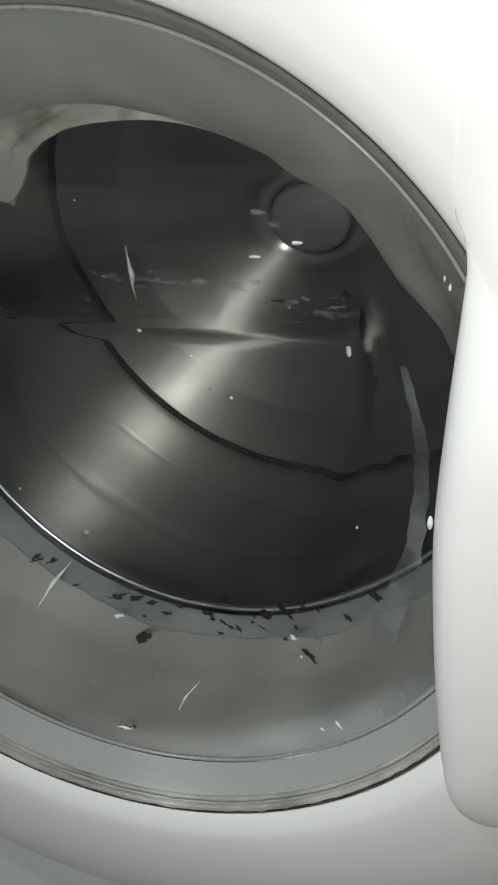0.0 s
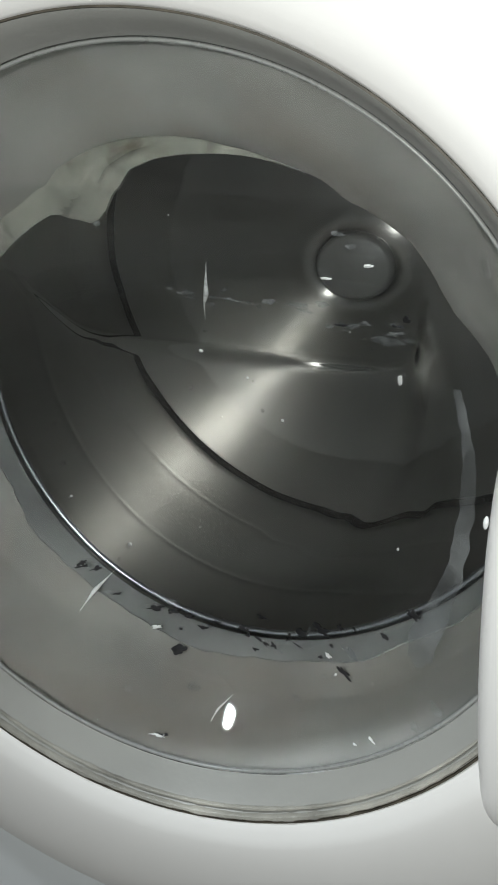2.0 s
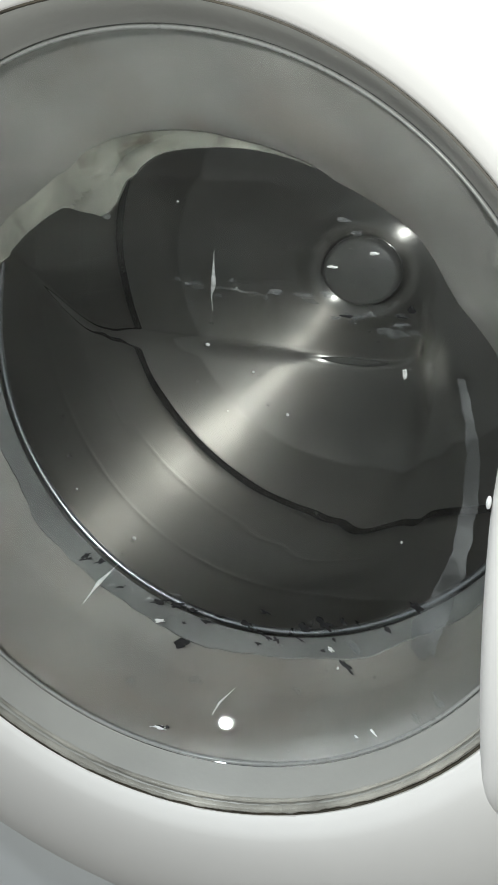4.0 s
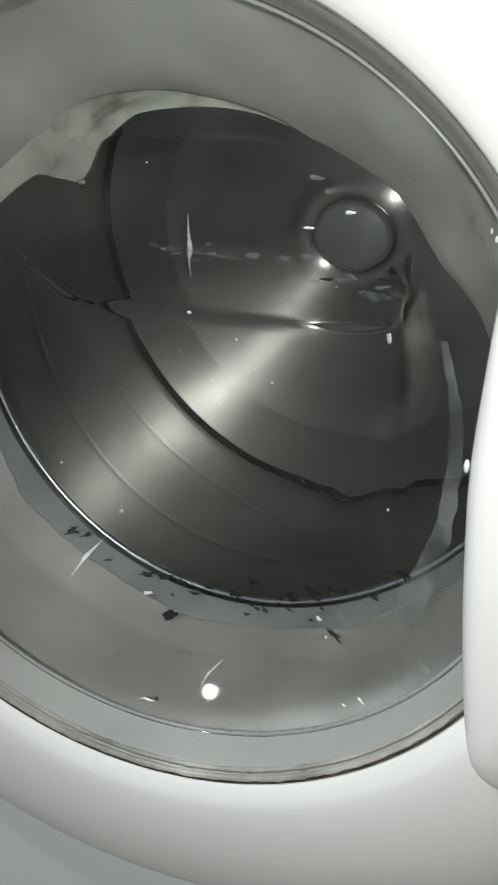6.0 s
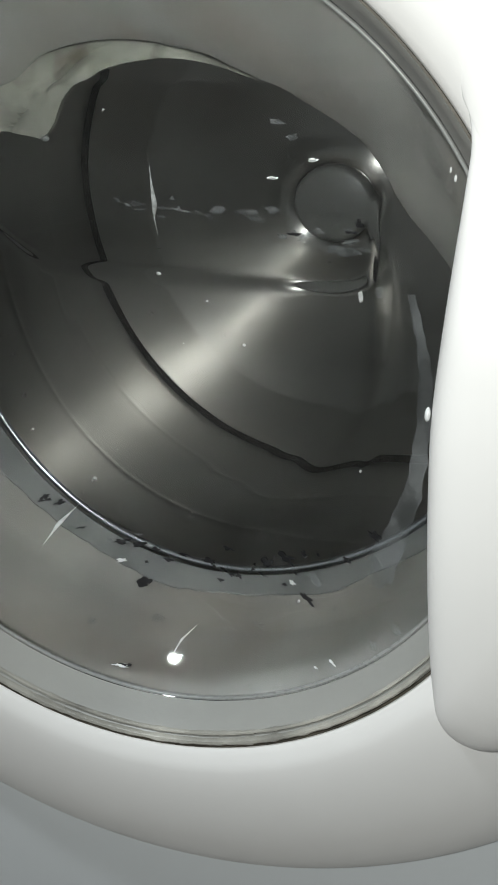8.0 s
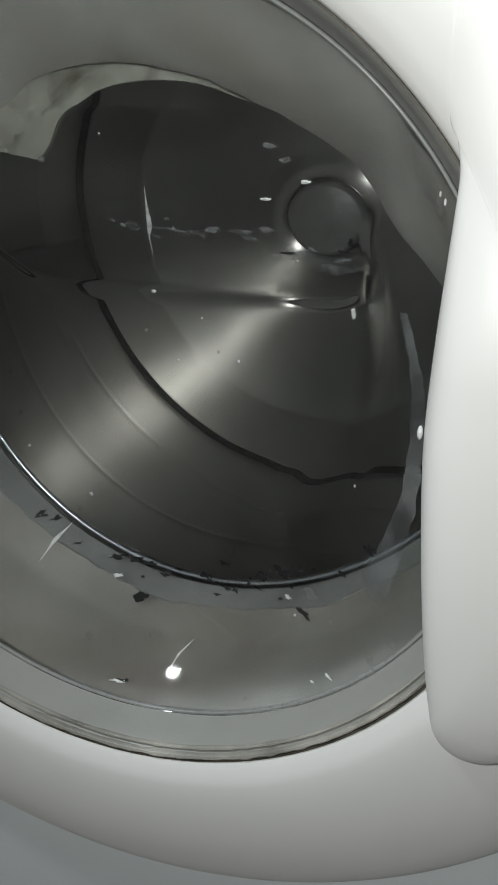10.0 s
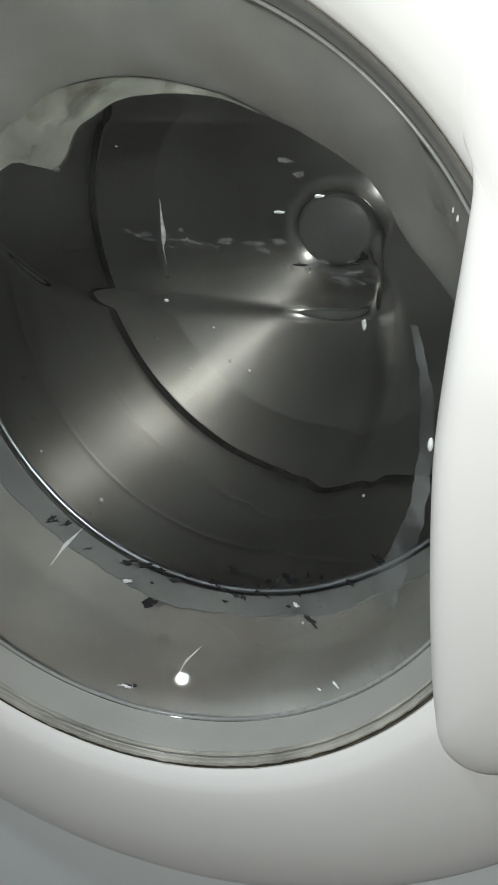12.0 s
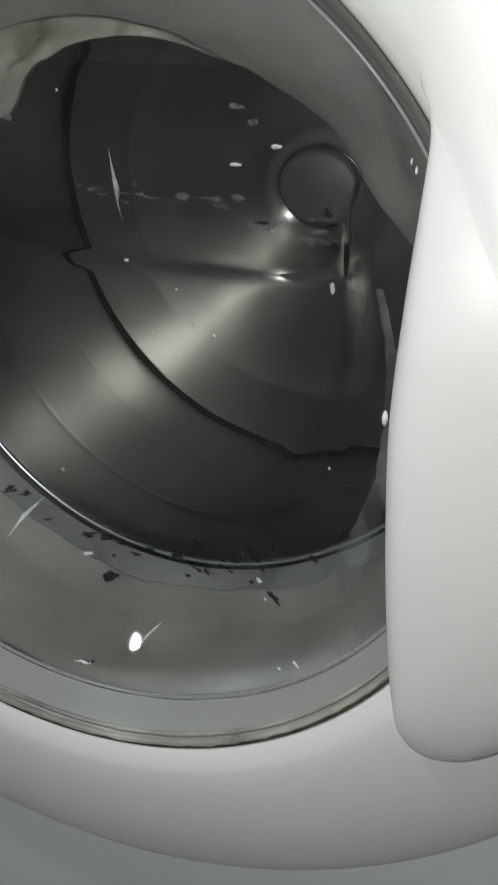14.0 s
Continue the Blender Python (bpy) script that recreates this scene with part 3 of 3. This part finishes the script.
def patch(x, z, w, h, thick, seed, ragged):
    """A thin ragged scale of dried soap that follows the glass."""
    bm = bmesh.new()
    p, u, v, nrm = glass_frame(x, z)
    k = 28
    rim, top = [], []
    for i in range(k):
        a = TAU * i / k
        f = 0.85 + ragged * noise.noise((1.3 * math.cos(a) + seed * 7.1, 1.3 * math.sin(a), seed)) + ragged * 0.3 * noise.noise((6 * math.cos(a), 6 * math.sin(a) + seed * 3.3, 0))
        for lst, s, t in ((rim, 1.0, 0.0002), (top, 0.8, thick)):
            q = p + u * (w / 2 * f * s * math.cos(a)) + v * (h / 2 * f * s * math.sin(a))
            q = on_glass(q.x, q.z) + nrm * t
            lst.append(bm.verts.new(q))
    for i in range(k):
        j = (i + 1) % k
        bm.faces.new((rim[i], rim[j], top[j], top[i]))
    bm.faces.new(top)
    bm.faces.new(list(reversed(rim)))
    return bm


def drop_mesh(x, z, d, seed):
    """A flat round bead of water."""
    bm = bmesh.new()
    p, u, v, nrm = glass_frame(x, z)
    rings = []
    for s, t in ((1.0, 0.0), (0.93, 0.16), (0.75, 0.32), (0.45, 0.43), (0.15, 0.47)):
        rings.append([bm.verts.new(p + (u * math.cos(TAU * i / 14) * (0.9 + 0.2 * ((seed * 37) % 10) / 10) + v * math.sin(TAU * i / 14)) * (d / 2 * s) + nrm * (d * 0.8 * t)) for i in range(14)])
    for a, b in zip(rings, rings[1:]):
        for i in range(14):
            bm.faces.new((a[i], a[(i + 1) % 14], b[(i + 1) % 14], b[i]))
    bm.faces.new(rings[-1])
    bm.faces.new(list(reversed(rings[0])))
    return bm


def streak_mesh(points):
    """A run of water down the glass, round on top."""
    bm = bmesh.new()
    n, rings = 8 * (len(points) - 1), []
    for i in range(n + 1):
        s = i / 8
        x, z, w = (float(np.interp(s, range(len(points)), [q[k] for q in points])) for k in range(3))
        w *= 0.9 + 0.3 * noise.noise((s * 2.1, x * 90, 0.2))
        w *= min(1, 0.15 + 1.5 * min(i, n - i) / n)
        p, u, v, nrm = glass_frame(x, z)
        d = Vector((points[-1][0] - points[0][0], 0, points[-1][1] - points[0][1])).normalized()
        side = nrm.cross(d).normalized()
        rings.append([bm.verts.new(p + side * (w / 2 * math.cos(math.pi * k / 8)) + nrm * (w * 0.4 * math.sin(math.pi * k / 8))) for k in range(9)])
    for a, b in zip(rings, rings[1:]):
        for k in range(8):
            bm.faces.new((a[k], a[k + 1], b[k + 1], b[k]))
        bm.faces.new((a[8], a[0], b[0], b[8]))
    bm.faces.new(rings[0])
    bm.faces.new(rings[-1])
    return bm


SMEAR = [(0.1094, 0.0339, 0.0034), (0.1145, 0.0189, 0.0043), (0.1186, 0.0020, 0.0058), (0.1193, -0.0218, 0.0063), (0.1176, -0.0453, 0.0073), (0.1132, -0.0647, 0.0098), (0.1077, -0.0801, 0.0124), (0.1057, -0.0873, 0.0050)]


def smear_mesh(points):
    """A broad thin smear that follows the glass."""
    bm = bmesh.new()
    n, rows = 10 * (len(points) - 1), []
    for i in range(n + 1):
        x, z, w = (float(np.interp(i / 10, range(len(points)), [q[k] for q in points])) for k in range(3))
        d = Vector((points[min(len(points) - 1, i // 10 + 1)][0] - points[max(0, i // 10 - 1)][0], points[min(len(points) - 1, i // 10 + 1)][1] - points[max(0, i // 10 - 1)][1])).normalized()
        row = []
        for k in range(5):
            f = (k - 2) / 4 * w + 0.0012 * noise.noise((i * 0.31, k // 4 * 5.0, 2.0)) * (abs(k - 2) / 2)
            row.append(on_glass(x - d.y * f, z + d.x * f))
        rows.append(row)
    sheets = [[[bm.verts.new(p - Vector((0, o, 0))) for p in row] for row in rows] for o in (0.0002, 0.0006)]
    for sh in sheets:
        for a, b in zip(sh, sh[1:]):
            for k in range(4):
                bm.faces.new((a[k], a[k + 1], b[k + 1], b[k]))
    f, g = sheets
    for i in range(n):
        bm.faces.new((f[i][0], f[i + 1][0], g[i + 1][0], g[i][0]))
        bm.faces.new((f[i][4], g[i][4], g[i + 1][4], f[i + 1][4]))
    return bm


def dirt_and_water(machine, door):
    tip = bmesh.new()
    bmesh.ops.create_uvsphere(tip, u_segments=14, v_segments=9, radius=0.0016)
    for v in tip.verts:
        v.co = Vector((v.co.x * 1.4 - 0.0625, v.co.y + 0.1000, v.co.z + 0.0815 - 0.1 * v.co.x))
    part("water_drop", tip, WATER_BEAD, machine, "clear water drop hanging from the flap", AT)
    for i, q in enumerate(DARK_FLAKES):
        part("dark_flake", patch(q[0], q[1], q[2] * 1.12, q[3] * 1.12, 0.0007, i + 1.0, 0.9), DARK_DIRT, door, "black flake of dirt on the glass")
    rnd = random.Random(7)
    for i in range(24):
        a = radians(rnd.uniform(228, 322))
        r = rnd.gauss(0.1195, 0.0026)
        mat, nm, txt = (DARK_DIRT, "dark_flake", "black flake of dirt on the glass") if i % 3 else (SCUM, "scum_flake", "grey flake of soap scum on the glass")
        part(nm, patch(r * math.cos(a), r * math.sin(a), rnd.uniform(0.002, 0.0075), rnd.uniform(0.001, 0.0026), 0.0006, i + 91.0, 1.0), mat, door, txt)
    for i, q in enumerate(WHITE_FLAKES):
        part("soap_flake", patch(*q, 0.0008, i + 31.0, 0.8), SCUM if q[1] > 0.085 or q[2] > 0.012 else SOAP_AND_GLINT, door, "white dried soap flake on the glass")
    for i, (x, z, w, h) in enumerate(((-0.0080, -0.1489, 0.0062, 0.0010), (-0.0050, -0.1487, 0.0020, 0.0016))):
        part("dark_flake", patch(x, z, w, h, 0.0012, i + 131.0, 0.8), DARK_DIRT, door, "black flake of dirt on the glass")
    for i, q in enumerate(FILMS):
        part("soap_film", patch(*q, 0.0003, i + 61.0, 0.6), SCUM if 0.03 < q[1] < 0.07 else FILM, door, "thin grey soap film on the glass")
    for i in range(26):
        x, z = (rnd.uniform(-0.015, 0.062), rnd.gauss(0.0585, 0.0026)) if i < 15 else (rnd.uniform(0.052, 0.088), rnd.gauss(0.0485, 0.0022))
        part("scum_flake", patch(x, z, rnd.uniform(0.0025, 0.0065), rnd.uniform(0.0016, 0.0050), 0.0004, i + 201.0, 1.0), SCUM, door, "grey flake of soap scum on the glass")
    for i, q in enumerate(DROPS):
        if i % 3 == 1:
            # every third drop has its highlight painted as a white speck
            part("glint_speck", drop_mesh(q[0] + 0.0006, q[1] + 0.0005, q[2] * 0.75, i), SOAP_AND_GLINT, door, "tiny white speck painted as the glint of a drop")
        part("water_drop", drop_mesh(*q, i), WATER, door, "small clear water drop")
    # clear droplets by the grip, coloured solid white to show bright
    for place, d in (((0.1268, -0.0100, 0.0200), 0.0025), ((0.1262, 0.0075, 0.0830), 0.0011), ((0.1246, 0.0085, 0.0850), 0.0009)):
        bead = bmesh.new()
        bmesh.ops.create_uvsphere(bead, u_segments=14, v_segments=9, radius=d / 2)
        for v in bead.verts:
            v.co = Vector((v.co.x * 0.7, v.co.y, v.co.z * (1.6 if v.co.z < 0 else 2.0))) + Vector(place)
        part("white_drop", bead, SOAP_AND_GLINT, door, "water drop at the edge of the grip, coloured solid white")
    # water runs, the glint on them painted white
    for q in STREAKS:
        part("glint_run", streak_mesh(q), SOAP_AND_GLINT, door, "thin run of water, coloured white for its glint")
    part("soap_smear", smear_mesh(SMEAR), SMEAR_FILM, door, "broad grey soap smear on the side of the glass")


room()
machine, drum, door = washing_machine()
dirt_and_water(machine, door)


def motions():
    """The drum spins round its axis at a steady rate."""
    step, rate = 0.1, 800.0
    walk(drum, [(i * step, pose(0, -MY, ZC, 0, (rate * step * i) % 360, 0)) for i in range(141)])


motions()
